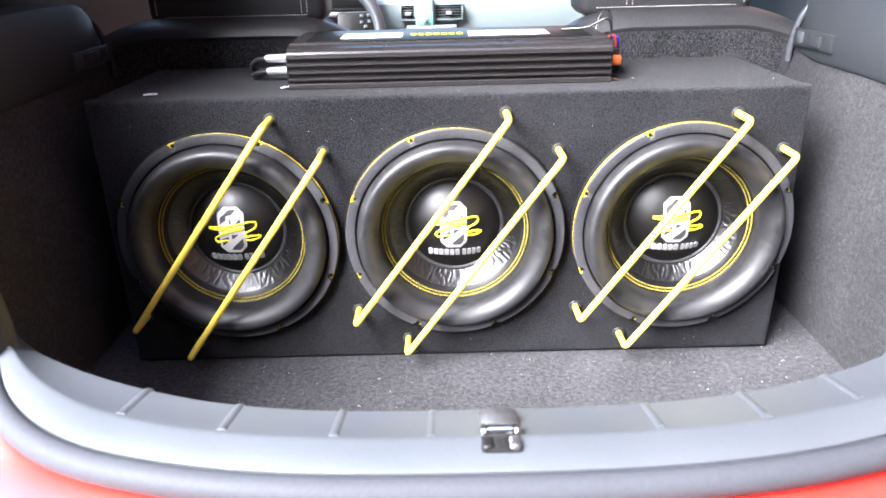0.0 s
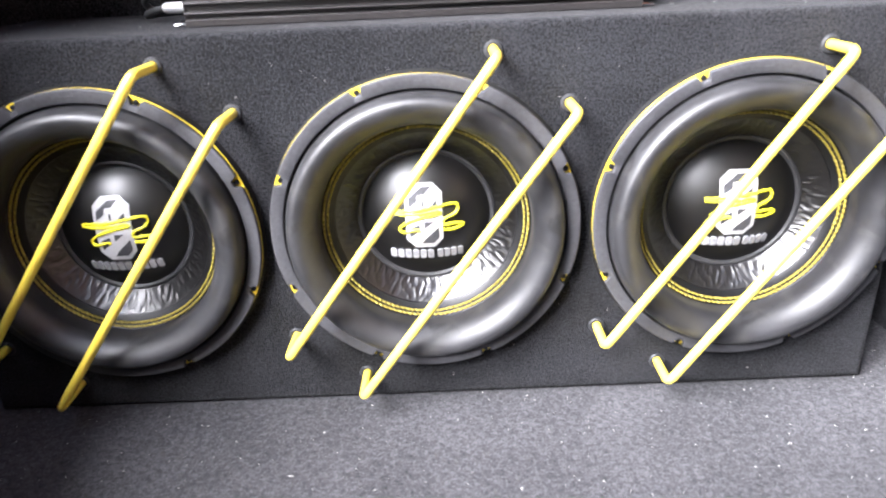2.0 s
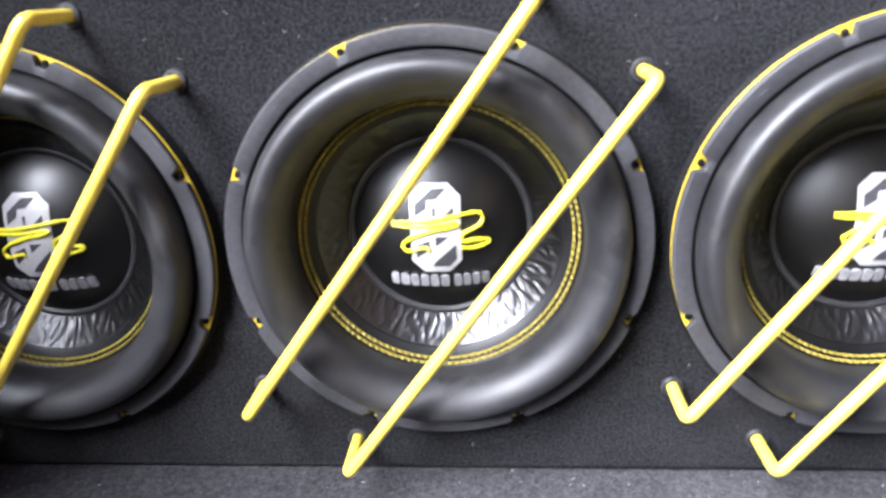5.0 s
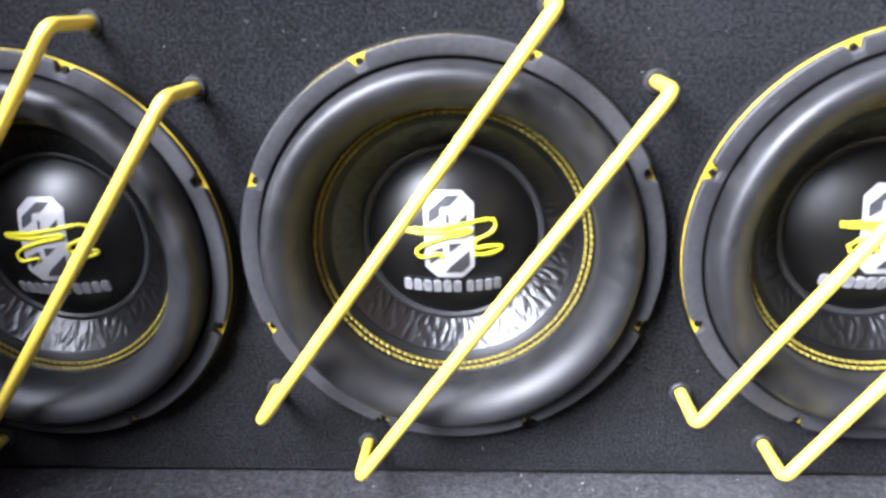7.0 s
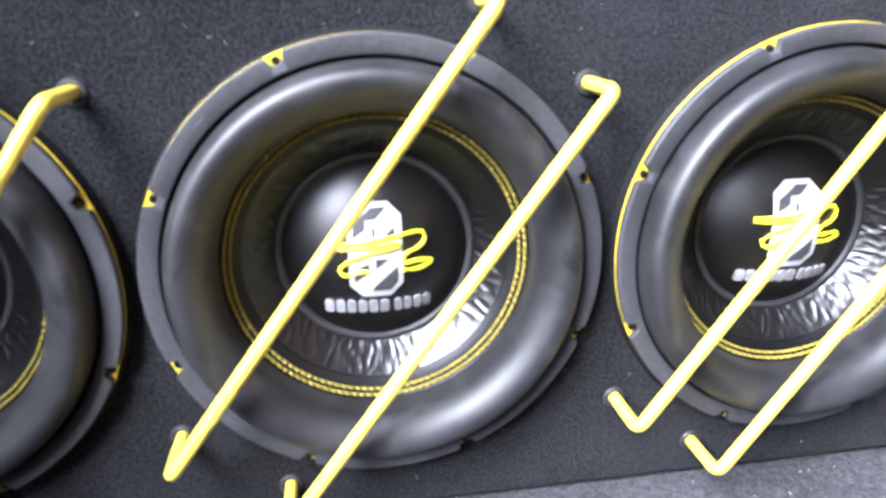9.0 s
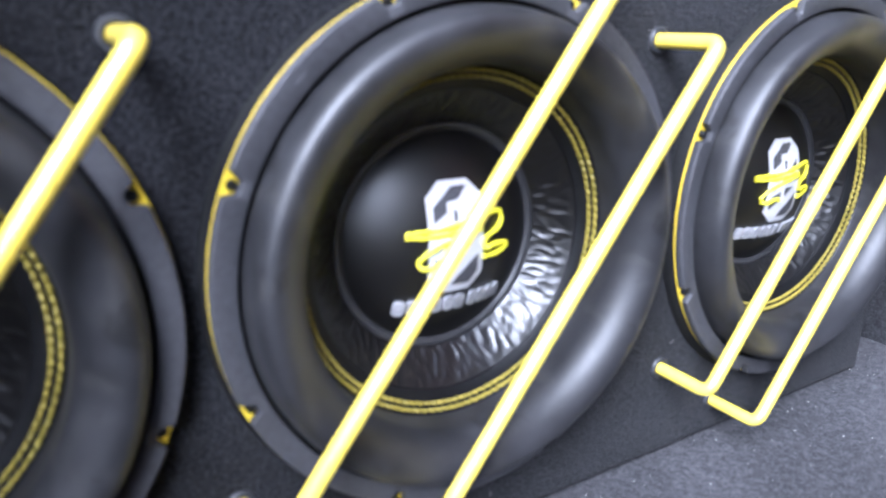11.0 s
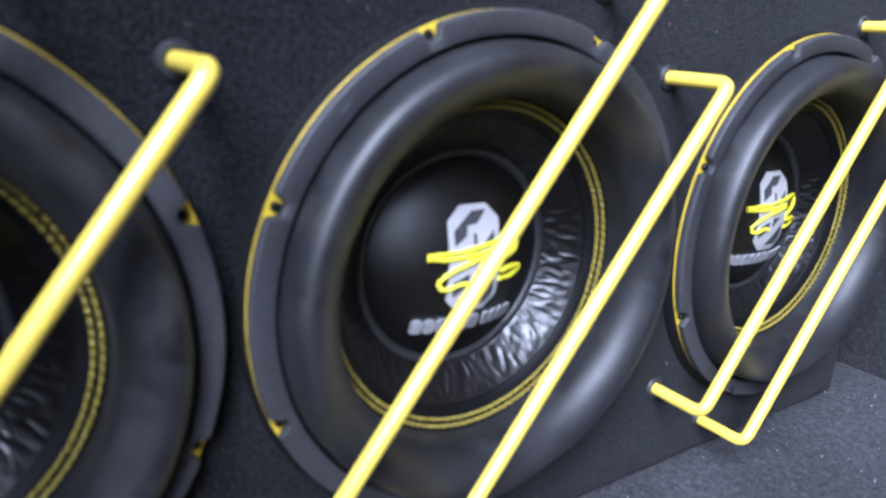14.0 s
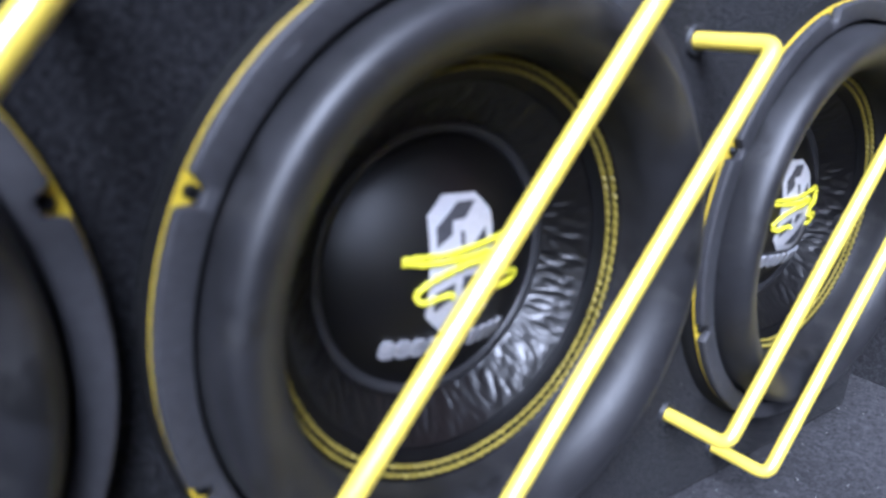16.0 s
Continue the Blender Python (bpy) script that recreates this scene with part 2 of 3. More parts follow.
def tube(points, radius, sides=12, bm=None, caps=True, wobble=0.0, flat=None):
    """A round bar along points."""
    bm = bm or bmesh.new()
    pts = [Vector(p) for p in points]
    rings, up = [], None
    for i, p in enumerate(pts):
        d = (pts[min(i + 1, len(pts) - 1)] - pts[max(i - 1, 0)]).normalized()
        if up is None:
            up = d.orthogonal().normalized()
        up = (up - d * up.dot(d)).normalized()
        side = d.cross(up)
        r = radius * (1 + wobble * (random.random() - 0.5))
        rings.append([bm.verts.new(p + r * (math.cos(2 * math.pi * k / sides) * up + math.sin(2 * math.pi * k / sides) * side)) for k in range(sides)])
    for p, q in zip(rings, rings[1:]):
        for k in range(sides):
            bm.faces.new((p[k], p[(k + 1) % sides], q[(k + 1) % sides], q[k]))
    if caps:
        bm.faces.new(rings[0][::-1])
        bm.faces.new(rings[-1])
    return bm


def rounded(points, radius, steps=6):
    """A polyline whose corners are turned on a radius."""
    pts = [Vector(p) for p in points]
    out = [pts[0]]
    for a, b, c in zip(pts, pts[1:], pts[2:]):
        u, v = (a - b).normalized(), (c - b).normalized()
        half = u.angle(v) / 2
        run = min(radius / math.tan(half), (a - b).length * 0.49, (c - b).length * 0.49)
        p, q = b + u * run, b + v * run
        for k in range(steps + 1):
            t = k / steps
            out.append(p * (1 - t) ** 2 + b * 2 * t * (1 - t) + q * t * t)
    out.append(pts[-1])
    return out


def curve_points(points, n=8):
    """A smooth run through points (Catmull-Rom)."""
    p = [Vector(q) for q in points]
    p = [2 * p[0] - p[1]] + p + [2 * p[-1] - p[-2]]
    out = []
    for i in range(1, len(p) - 2):
        for k in range(n):
            t = k / n
            out.append(0.5 * (2 * p[i] + (p[i + 1] - p[i - 1]) * t + (2 * p[i - 1] - 5 * p[i] + 4 * p[i + 1] - p[i + 2]) * t * t
                              + (3 * p[i] - p[i - 1] - 3 * p[i + 1] + p[i + 2]) * t ** 3))
    out.append(p[-2])
    return out


def strip(rows, closed=False):
    """A sheet through rows of points."""
    bm = bmesh.new()
    vs = [[bm.verts.new(p) for p in row] for row in rows]
    for p, q in zip(vs, vs[1:]):
        for k in range(len(p) - (0 if closed else 1)):
            j = (k + 1) % len(p)
            bm.faces.new((p[k], p[j], q[j], q[k]))
    return bm


# ---- setting: ground under the car ----
bm = block(-40, 40, -40, 40, -0.92, -0.62)
tagged(part("ground", bm, M_GROUND, smooth=False), "dark grey asphalt ground under the car", "ground", kind="structure")

# unseen walls added to keep light off the boot's left; red-brown tints reflections
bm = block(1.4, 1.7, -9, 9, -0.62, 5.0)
tagged(part("wall_house", bm, M_BRICK, smooth=False), "unseen red-brown wall added beside the car to block light", "wall", kind="structure")
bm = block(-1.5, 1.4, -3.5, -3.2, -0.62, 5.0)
tagged(part("wall_yard", bm, M_WALL, smooth=False), "unseen dark wall added behind the car to block light", "wall", kind="structure")

# unseen low walls on the open side, added to cut low sky light
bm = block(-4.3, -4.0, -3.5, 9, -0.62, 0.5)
tagged(part("wall_garden", bm, M_WALL, smooth=False), "unseen low dark wall added to cut low sky light", "wall", kind="structure")
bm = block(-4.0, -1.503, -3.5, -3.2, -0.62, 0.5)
tagged(part("wall_gate", bm, M_WALL, smooth=False), "unseen low dark wall added next to the rear light block", "wall", kind="structure")

# ---- the car's boot ----
FLOOR_Z = 0.0
CAR_X = 0.012


def sill_y(x):
    return -0.471 + (0.155 if x < CAR_X else 0.124) * (abs(x - CAR_X) / 0.474) ** 2.9


SILL_X = [CAR_X + 0.53 * math.sin(math.pi / 2 * k / 40) for k in range(-40, 41)]
SILL = [Vector((x, sill_y(x), 0)) for x in SILL_X]
SILL_OUT = []
for i, p in enumerate(SILL):
    d = (SILL[min(i + 1, 80)] - SILL[max(i - 1, 0)]).normalized()
    SILL_OUT.append(Vector((d.y, -d.x, 0)))


def sill_sweep(profile, first=0):
    """The sill's plate narrows toward the ends; what lies outside it moves in with it."""
    rows = []
    for p, n in list(zip(SILL, SILL_OUT))[first:]:
        k = 1 - 0.62 * min(1.0, max(0.0, (-p.x - 0.26) / 0.165)) ** 2
        rows.append([p + n * (d * k if d < 0.0745 else d - 0.073 * (1 - k)) + Vector((0, 0, z)) for d, z in profile])
    return strip(rows)


car = thing("car", pose(0, 0, 0), "red hatchback car with its tailgate open", "car")

bm = block(-0.60, 0.62, -0.455, 0.62, -0.03, FLOOR_Z, 0.0)
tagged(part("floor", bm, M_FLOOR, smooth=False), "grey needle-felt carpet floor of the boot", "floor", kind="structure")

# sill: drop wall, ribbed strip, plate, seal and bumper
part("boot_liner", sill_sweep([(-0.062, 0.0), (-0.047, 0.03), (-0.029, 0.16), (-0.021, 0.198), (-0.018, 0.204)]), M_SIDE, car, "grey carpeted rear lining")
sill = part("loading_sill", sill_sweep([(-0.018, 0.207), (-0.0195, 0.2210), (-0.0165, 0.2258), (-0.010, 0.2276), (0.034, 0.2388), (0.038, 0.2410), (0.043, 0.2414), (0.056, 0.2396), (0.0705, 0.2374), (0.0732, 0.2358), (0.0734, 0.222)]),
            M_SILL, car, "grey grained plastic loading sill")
part("seal", sill_sweep([(0.0832 + 0.0120 * math.cos(radians(a)), 0.2262 + 0.0120 * math.sin(radians(a))) for a in range(190, -70, -20)]), M_SEAL, car, "grey rubber seal lip")
part("bumper", sill_sweep([(0.080, 0.200), (0.087, 0.2135), (0.10, 0.2115), (0.125, 0.2015), (0.15, 0.188), (0.175, 0.170), (0.20, 0.147), (0.22, 0.12), (0.235, 0.085), (0.245, 0.03), (0.25, -0.1), (0.23, -0.3), (0.12, -0.38)]), M_RED, car, "glossy red bumper")
for x in (-0.287, -0.196, -0.104, -0.027, 0.155, 0.243, 0.329, 0.415):
    steep = 1 / abs(SILL_OUT[min(range(81), key=lambda k: abs(SILL_X[k] - x))].y)
    run = [Vector((x, sill_y(x) - d * steep, z)) for d, z in ((-0.0185, 0.221), (-0.0155, 0.2256), (-0.010, 0.2272), (0.030, 0.2374), (0.036, 0.2395))]
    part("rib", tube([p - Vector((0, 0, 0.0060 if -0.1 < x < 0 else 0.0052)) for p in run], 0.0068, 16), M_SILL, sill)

# boot lock in the sill
lock = thing("boot_lock", pose(0.0268, -0.0070, 0), "chrome boot lock striker in a black recess of the sill", "lock")
part("housing", block(-0.0155, 0.0155, -0.521, -0.4885, 0.19, 0.2432, 0.003), M_GROMMET, lock, "black plastic housing")
rows = []
for k in range(15):
    a = math.pi * (0.10 + 0.80 * k / 14)
    rows.append([Vector((-0.0158 * math.cos(a) / math.cos(math.pi * 0.10), y, 0.2378 + 0.0060 * math.sin(a) - d)) for y, d in ((-0.4660, 0.016), (-0.4672, 0.003), (-0.469, 0.0), (-0.486, 0.003), (-0.4890, 0.0050), (-0.4894, 0.014))])
part("cap", strip(rows), M_CAP, lock, "bright rounded metal cap")
part("striker", tube([(-0.0095, -0.4985, 0.2430), (0.0095, -0.4985, 0.2430)], 0.0052, 18), M_CHROME, lock, "chrome striker pin")
for x in (-0.0128, 0.0128):
    part("hook", tube(rounded([(x, -0.5035, 0.236), (x, -0.5010, 0.2455), (x, -0.4950, 0.2455), (x, -0.4920, 0.237)], 0.003), 0.0024, 10), M_CHROME, lock, "chrome striker hook")
# the right cheek has the lighter steel, the left the darker
for x0, x1 in ((-0.0148, -0.0062), (0.0058, 0.0150)):
    part("cheek", block(x0, x1, -0.5205, -0.5065, 0.236, 0.2455, 0.0028, 3), M_CAP if x0 > 0 else M_SCREW, lock, "dull steel cheek" if x0 > 0 else "darker steel cheek")
part("bolt", block(-0.0052, 0.0050, -0.519, -0.5075, 0.236, 0.2447, 0.0018), M_BLACK, lock, "black catch")
part("screw", lathe([(0, 0.2366), (0.0022, 0.2360), (0.0027, 0.230)], 16), M_CHROME, lock).location = (0.004, -0.531, 0.0)

# upright trim that ends the sill on both sides
for side in (-1, 1):
    rows = []
    for z, o in ((0.18, 0.0), (0.26, 0.0), (0.32, 0.012), (0.40, 0.05), (0.50, 0.10), (0.62, 0.135)):
        rows.append([Vector((CAR_X + side * x, y, z)) for x, y in ((0.62, -0.405 + o), (0.51 + o, -0.395 + o), (0.466 + o, -0.380 + o), (0.454 + o, -0.360 + o * 0.7), (0.456 + o, -0.335 + o * 0.5), (0.54, -0.30 + o * 0.3), (0.60, -0.29))])
    part("pillar_trim", strip(rows), M_SLOT, car, "dark plastic trim at the end of the sill")

# side walls with wheel-arch carpet
for side, name in ((-1, "wall_left"), (1, "wall_right")):
    wx = CAR_X * 0.4 + side * 0.566
    rows = []
    for k in range(29):
        y = -0.36 + 0.76 * k / 28
        bulge = -0.012 * math.exp(-((y - 0.05) / 0.12) ** 2)
        rows.append([Vector((wx + side * (bulge * math.sin(math.pi * min(1, z / 0.42)) + o), y, z)) for z, o in
                     ((-0.02, 0.004), (0.0, 0.004), (0.02, 0.002), (0.1, 0.0), (0.2, 0.002), (0.3, 0.006), (0.36, 0.008), (0.41, 0.012), (0.435, 0.03))])
    bm = strip(rows)
    bmesh.ops.solidify(bm, geom=bm.faces[:], thickness=-0.012 * side)
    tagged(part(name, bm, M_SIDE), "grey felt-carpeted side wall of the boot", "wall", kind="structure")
    # shelf support panel above the carpet
    panel = thing("side_trim_panel", pose(0, 0, 0), "dark grey grained plastic trim panel above the side carpet", "trim panel", "boot side trim panels")
    rows = []
    for k in range(25):
        y = -0.34 + 0.61 * k / 24
        end = max(0.0, (k - 21) / 3)
        low = 0.409 + 0.008 * end
        top = 0.545 - 0.02 * end ** 2 - (0.0 if side > 0 else 0.025)
        x = wx + side * 0.005
        o = side * 0.01 * end ** 2
        rows.append([Vector((x + side * 0.05, y, low)), Vector((x + side * 0.004 + o, y, low)), Vector((x + o, y, low + 0.006)), Vector((x + o + side * 0.003, y, low + 0.06)),
                     Vector((x + o + side * 0.008, y, top - 0.012)), Vector((x + o + side * 0.016, y, top)), Vector((x + side * 0.06, y, top + 0.004)), Vector((x + side * 0.16, y, top + 0.006))])
    rows.append([p + Vector((side * 0.05, 0.004, 0)) for p in rows[-1]])
    part("panel", strip(rows), M_TRIM, panel)
    # left strip and rest take darker plastic, for the shade on that side
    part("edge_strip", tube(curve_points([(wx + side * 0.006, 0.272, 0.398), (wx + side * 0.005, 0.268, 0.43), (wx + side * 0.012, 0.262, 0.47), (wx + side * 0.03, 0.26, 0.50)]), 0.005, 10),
         M_SILL if side > 0 else M_TRIM, panel, "rounded edge strip, coloured darker on the shaded left")
    hook = part("hook", block(wx + side * 0.002 - 0.004, wx + side * 0.002 + 0.006, 0.165, 0.205, 0.431, 0.450, 0.002), M_TRIM, panel, "small plastic shelf hook")
    # no hollow here: a plate in darker plastic paints the recess's shade
    part("slot", block(wx + side * 0.004 - 0.003, wx + side * 0.004 + 0.005, 0.135, 0.255, 0.427, 0.454, 0.002), M_SLOT, panel, "darker plate drawn as the shaded recess round the hook")
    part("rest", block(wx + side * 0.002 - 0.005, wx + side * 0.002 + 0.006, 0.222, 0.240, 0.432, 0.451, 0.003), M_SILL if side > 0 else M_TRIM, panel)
    # pillar beside the tailgate opening, rear quarter and its window
    # black lining above the quarter panel, added to keep side light out
    part("quarter_trim", block(min(side * 0.64, side * 0.68), max(side * 0.64, side * 0.68), -0.2, 0.40, 0.50, 0.99, 0.01), M_BLACK, car, "black rear quarter lining added to block side light")
    part("pillar", block(min(side * 0.60, side * 0.66), max(side * 0.60, side * 0.66), -0.36, -0.14, 0.2, 1.0, 0.02), M_TRIM, car, "dark plastic rear pillar")
    # left lining made taller to close off and darken the view past the seat
    part("door_lining", block(min(side * 0.655, side * 0.675), max(side * 0.655, side * 0.675), 0.30, 2.2, -0.3, 0.515 if side > 0 else 0.70, 0.008), M_TRIM, car, "dark plastic door lining")
    part("quarter_panel", block(min(side * 0.68, side * 0.76), max(side * 0.68, side * 0.76), -0.30, 2.2, -0.4, 0.52, 0.02), M_RED, car, "red rear quarter and doors")
    part("pillar", block(min(side * 0.62, side * 0.70), max(side * 0.62, side * 0.70), 0.72, 0.80, 0.5, 1.0, 0.01), M_TRIM, car, "dark plastic door pillar")

# roof, tailgate
part("roof", block(-0.68, 0.68, -0.14, 1.2, 0.97, 1.02, 0.02), M_HEADLINER, car, "grey headliner under the roof")
bm = block(-0.62, 0.62, -1.05, 0.0, -0.03, 0.03, 0.02)
tail = part("tailgate", bm, M_TRIM, car, "raised tailgate with dark inner lining")
tail.matrix_world = pose(0, -0.14, 1.04, -72, 0, 0)

# ---- rear seats ----
SEAT_Y = 0.288


def seat(x0, x1, hx0, hx1, drop0, drop1, fall0, fall1, seams):
    ob = thing("rear_seat", pose(0, 0, 0), "dark leather rear seat back with a carpeted rear face", "car seat", "rear seats")

    def crest(x):
        z = 0.482
        if drop0 and x < x0 + drop0:
            z -= fall0 * ((x0 + drop0 - x) / drop0) ** 2
        if drop1 and x > x1 - drop1:
            z -= fall1 * ((x - x1 + drop1) / drop1) ** 2
        return z

    rows, roll = [], []
    for k in range(37):
        x = x0 + (x1 - x0) * k / 36
        c = crest(x) - 0.032
        rows.append([Vector((x, SEAT_Y + (z - 0.2) * 0.11, z)) for z in (0.0, 0.2, 0.3, 0.38, c - 0.03, c - 0.008, c)] + [Vector((x, SEAT_Y + 0.05, c - 0.002))])
        yb = SEAT_Y + (c - 0.2) * 0.11
        roll.append([Vector((x, yb + dy, c + dz)) for dy, dz in ((0.012, -0.012), (0.0, -0.003), (-0.003, 0.004), (0.001, 0.014), (0.012, 0.025), (0.03, 0.032), (0.06, 0.033), (0.10, 0.022), (0.13, -0.02), (0.15, -0.25))])
    part("back_carpet", strip(rows), M_SEATBACK, ob, "charcoal carpet on the back of the seat")
    part("cushion", strip(roll), M_LEATHER, ob, "dark grey leather upper edge")
    # head rest with white seams
    bm = block(hx0, hx1, SEAT_Y + 0.075, SEAT_Y + 0.19, 0.467, 0.66, 0.022, 4)
    head = part("head_rest", bm, M_LEATHER, ob, "leather head rest with contrast stitching")
    for x in seams:
        bm = bmesh.new()
        for k in range(22):
            z = 0.475 + 0.0062 * k
            y = SEAT_Y + 0.0745 + (0.006 if k < 2 else 0)
            tube([(x, y, z), (x, y, z + 0.0042)], 0.0009, 5, bm)
        part("seam", bm, M_WHITE_THREAD, head, "pale stitched seam")
    bm = bmesh.new()
    for k in range(int((hx1 - hx0 - 0.06) / 0.0062)):
        x = hx0 + 0.03 + 0.0062 * k
        tube([(x, SEAT_Y + 0.0755, 0.4835), (x + 0.0042, SEAT_Y + 0.0755, 0.4835)], 0.0009, 5, bm)
    part("seam", bm, M_WHITE_THREAD, head, "pale stitched seam")
    return ob


seat(0.165, 0.615, 0.235, 0.545, 0.16, 0.12, 0.06, 0.03, (0.318, 0.328, 0.525))
seat(-0.615, -0.125, -0.53, -0.215, 0.12, 0.16, 0.03, 0.06, (-0.512, -0.256, -0.246))

# ---- dashboard far in front ----
dash = thing("dashboard", pose(0, 0, 0), "pale dashboard with air vents and a green display", "dashboard")
rows = []
for k in range(21):
    x = -0.72 + 1.44 * k / 20
    rows.append([Vector((x, 1.70 + dy, z)) for dy, z in ((0.10, 0.0), (0.03, 0.18), (0.0, 0.26), (-0.01, 0.33), (0.0, 0.40), (0.03, 0.425), (0.12, 0.445), (0.45, 0.43), (0.7, 0.42))])
part("panel", strip(rows), M_DASH, dash)
for x0, x1 in ((-0.146, -0.101), (-0.026, 0.066)):
    vent = part("air_vent", block(x0, x1, 1.682, 1.70, 0.346, 0.399, 0.002), M_BLACK, dash, "dark air vent with grey slats")
    for z in (0.346, 0.396):
        part("frame", block(x0 - 0.004, x1 + 0.004, 1.664, 1.70, z, z + 0.004, 0.0012), M_DASH, vent)
    for x in (x0 - 0.004, x1):
        part("frame", block(x, x + 0.004, 1.664, 1.70, 0.350, 0.396, 0.0012), M_DASH, vent)
    for k in range(5):
        part("slat", block(x0 + 0.001, x1 - 0.001, 1.668, 1.682, 0.3535 + 0.0088 * k, 0.3560 + 0.0088 * k, 0.0005), M_SLAT, vent)
    part("knob", block((x0 + x1) / 2 - 0.009, (x0 + x1) / 2 + 0.011, 1.658, 1.672, 0.364, 0.376, 0.003), M_PLUG, vent, "pale vent knob")
console = part("console", block(-0.0965, -0.0305, 1.648, 1.70, 0.25, 0.432, 0.010, 3), M_DASH, dash, "pale centre column")
part("display", block(-0.0925, -0.0345, 1.644, 1.652, 0.330, 0.374, 0.003), M_SCREEN, console, "green centre display")
part("knob", lathe([(0, 0.010), (0.008, 0.010), (0.010, 0.0)], 24), M_PLUG, console, "pale round knob").matrix_world = pose(-0.0635, 1.644, 0.3525, 90)
for k in range(4):
    part("button", block(-0.084 + 0.011 * k, -0.077 + 0.011 * k, 1.641, 1.646, 0.3345, 0.3395, 0.001), M_SLAT, console, "small grey button")
part("shelf", block(-0.130, 0.048, 1.62, 1.70, 0.318, 0.330, 0.004), M_DASH, dash, "pale rim of the console tray")
part("tray", block(-0.122, 0.040, 1.63, 1.70, 0.285, 0.318, 0.004), M_BLACK, dash, "dark console tray")
binnacle = part("binnacle", block(-0.54, -0.232, 1.56, 1.70, 0.390, 0.475, 0.022, 4), M_BLACK, dash, "black instrument binnacle")
# white material paints the light lying along the dash edge here
part("ledge", block(-0.53, -0.226, 1.55, 1.70, 0.374, 0.389, 0.006, 3), M_PLUG, binnacle, "pale strip under the instruments")
wheel = thing("steering_wheel", pose(-0.384, 1.36, 0.33, 66, 0, 0), "pale grey leather steering wheel with dark spokes", "steering wheel")
part("rim", lathe([(0.185 + 0.019 * math.cos(a), 0.019 * math.sin(a)) for a in [2 * math.pi * k / 12 for k in range(12)]], 64, closed=True), M_SILL, wheel)
part("hub", lathe([(0, 0.02), (0.05, 0.018), (0.065, 0.0), (0.06, -0.04)], 40), M_BLACK, wheel)
for side in (-1, 1):
    spoke = part("spoke", block(min(side * 0.05, side * 0.176), max(side * 0.05, side * 0.176), 0.004, 0.078, -0.012, 0.008, 0.006, 3), M_BLACK, wheel, "dark spoke with buttons")
    for u, v in ((0.128, 0.064), (0.150, 0.066), (0.128, 0.044), (0.152, 0.046), (0.140, 0.030)):
        part("button", block(side * u - 0.006, side * u + 0.006, v - 0.005, v + 0.005, 0.007, 0.012, 0.002), M_SLAT, spoke, "small grey button")
part("spoke", block(-0.022, 0.022, -0.172, -0.05, -0.012, 0.006, 0.006, 3), M_BLACK, wheel, "dark lower spoke")

# ---- loudspeaker box ----
BOX_X0, BOX_X1, BOX_D, BOX_H = -0.497, 0.488, 0.28, 0.4075
ZC, WOOFERS = 0.2075, (-0.3225, 0.0025, 0.3285)
box = thing("speaker_box", pose(0, 0, 0), "wide loudspeaker box covered in charcoal felt carpet", "speaker box")


def rounded_block(x0, x1, y0, y1, z0, z1, pick, radius):
    """A block of which only the picked edges are rounded."""
    bm = block(x0, x1, y0, y1, z0, z1)
    edges = [e for e in bm.edges if pick((e.verts[0].co + e.verts[1].co) / 2)]
    bmesh.ops.bevel(bm, geom=edges, offset=radius, segments=5, profile=0.5, affect="EDGES")
    return bm


P = 0.018
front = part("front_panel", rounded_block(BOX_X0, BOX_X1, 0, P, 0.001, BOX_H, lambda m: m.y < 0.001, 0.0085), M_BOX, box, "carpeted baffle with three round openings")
cutters = []
for x in WOOFERS:
    cb = bmesh.new()
    bmesh.ops.create_cone(cb, cap_ends=True, segments=96, radius1=0.1448, radius2=0.1448, depth=0.2)
    c = part("cutter", cb, M_BOX)
    c.matrix_world = pose(x, 0, ZC, 90, 0, 0)
    mod = front.modifiers.new("hole", "BOOLEAN")
    mod.operation, mod.object, mod.solver = "DIFFERENCE", c, "EXACT"
    cutters.append(c)
bpy.context.view_layer.update()
cut = bpy.data.meshes.new_from_object(front.evaluated_get(bpy.context.evaluated_depsgraph_get()))
front.modifiers.clear()
front.data = cut
for c in cutters:
    bpy.data.objects.remove(c)
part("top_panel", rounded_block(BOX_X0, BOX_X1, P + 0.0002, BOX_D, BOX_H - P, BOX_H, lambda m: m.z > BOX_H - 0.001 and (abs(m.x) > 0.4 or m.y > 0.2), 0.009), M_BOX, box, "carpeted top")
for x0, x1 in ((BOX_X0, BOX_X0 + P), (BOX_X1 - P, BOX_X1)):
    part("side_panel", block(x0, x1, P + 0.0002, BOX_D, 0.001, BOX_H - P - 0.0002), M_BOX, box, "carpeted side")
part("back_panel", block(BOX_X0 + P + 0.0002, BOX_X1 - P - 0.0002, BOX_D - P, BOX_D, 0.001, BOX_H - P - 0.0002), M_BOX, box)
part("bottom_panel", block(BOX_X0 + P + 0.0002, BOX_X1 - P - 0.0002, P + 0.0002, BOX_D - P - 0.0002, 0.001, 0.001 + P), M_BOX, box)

for ob in box.children:                        # flat boards, rounded edges
    for p in ob.data.polygons:
        p.use_smooth = p.area < 0.006


# ---- subwoofers ----
def dome_z(r):
    return -0.0337 + 0.0240 * (1 - (r / 0.068) ** 2.15)


def on_dome(u, v, lift=0.0):
    return Vector((u, v, dome_z(math.hypot(u, v)) + lift))


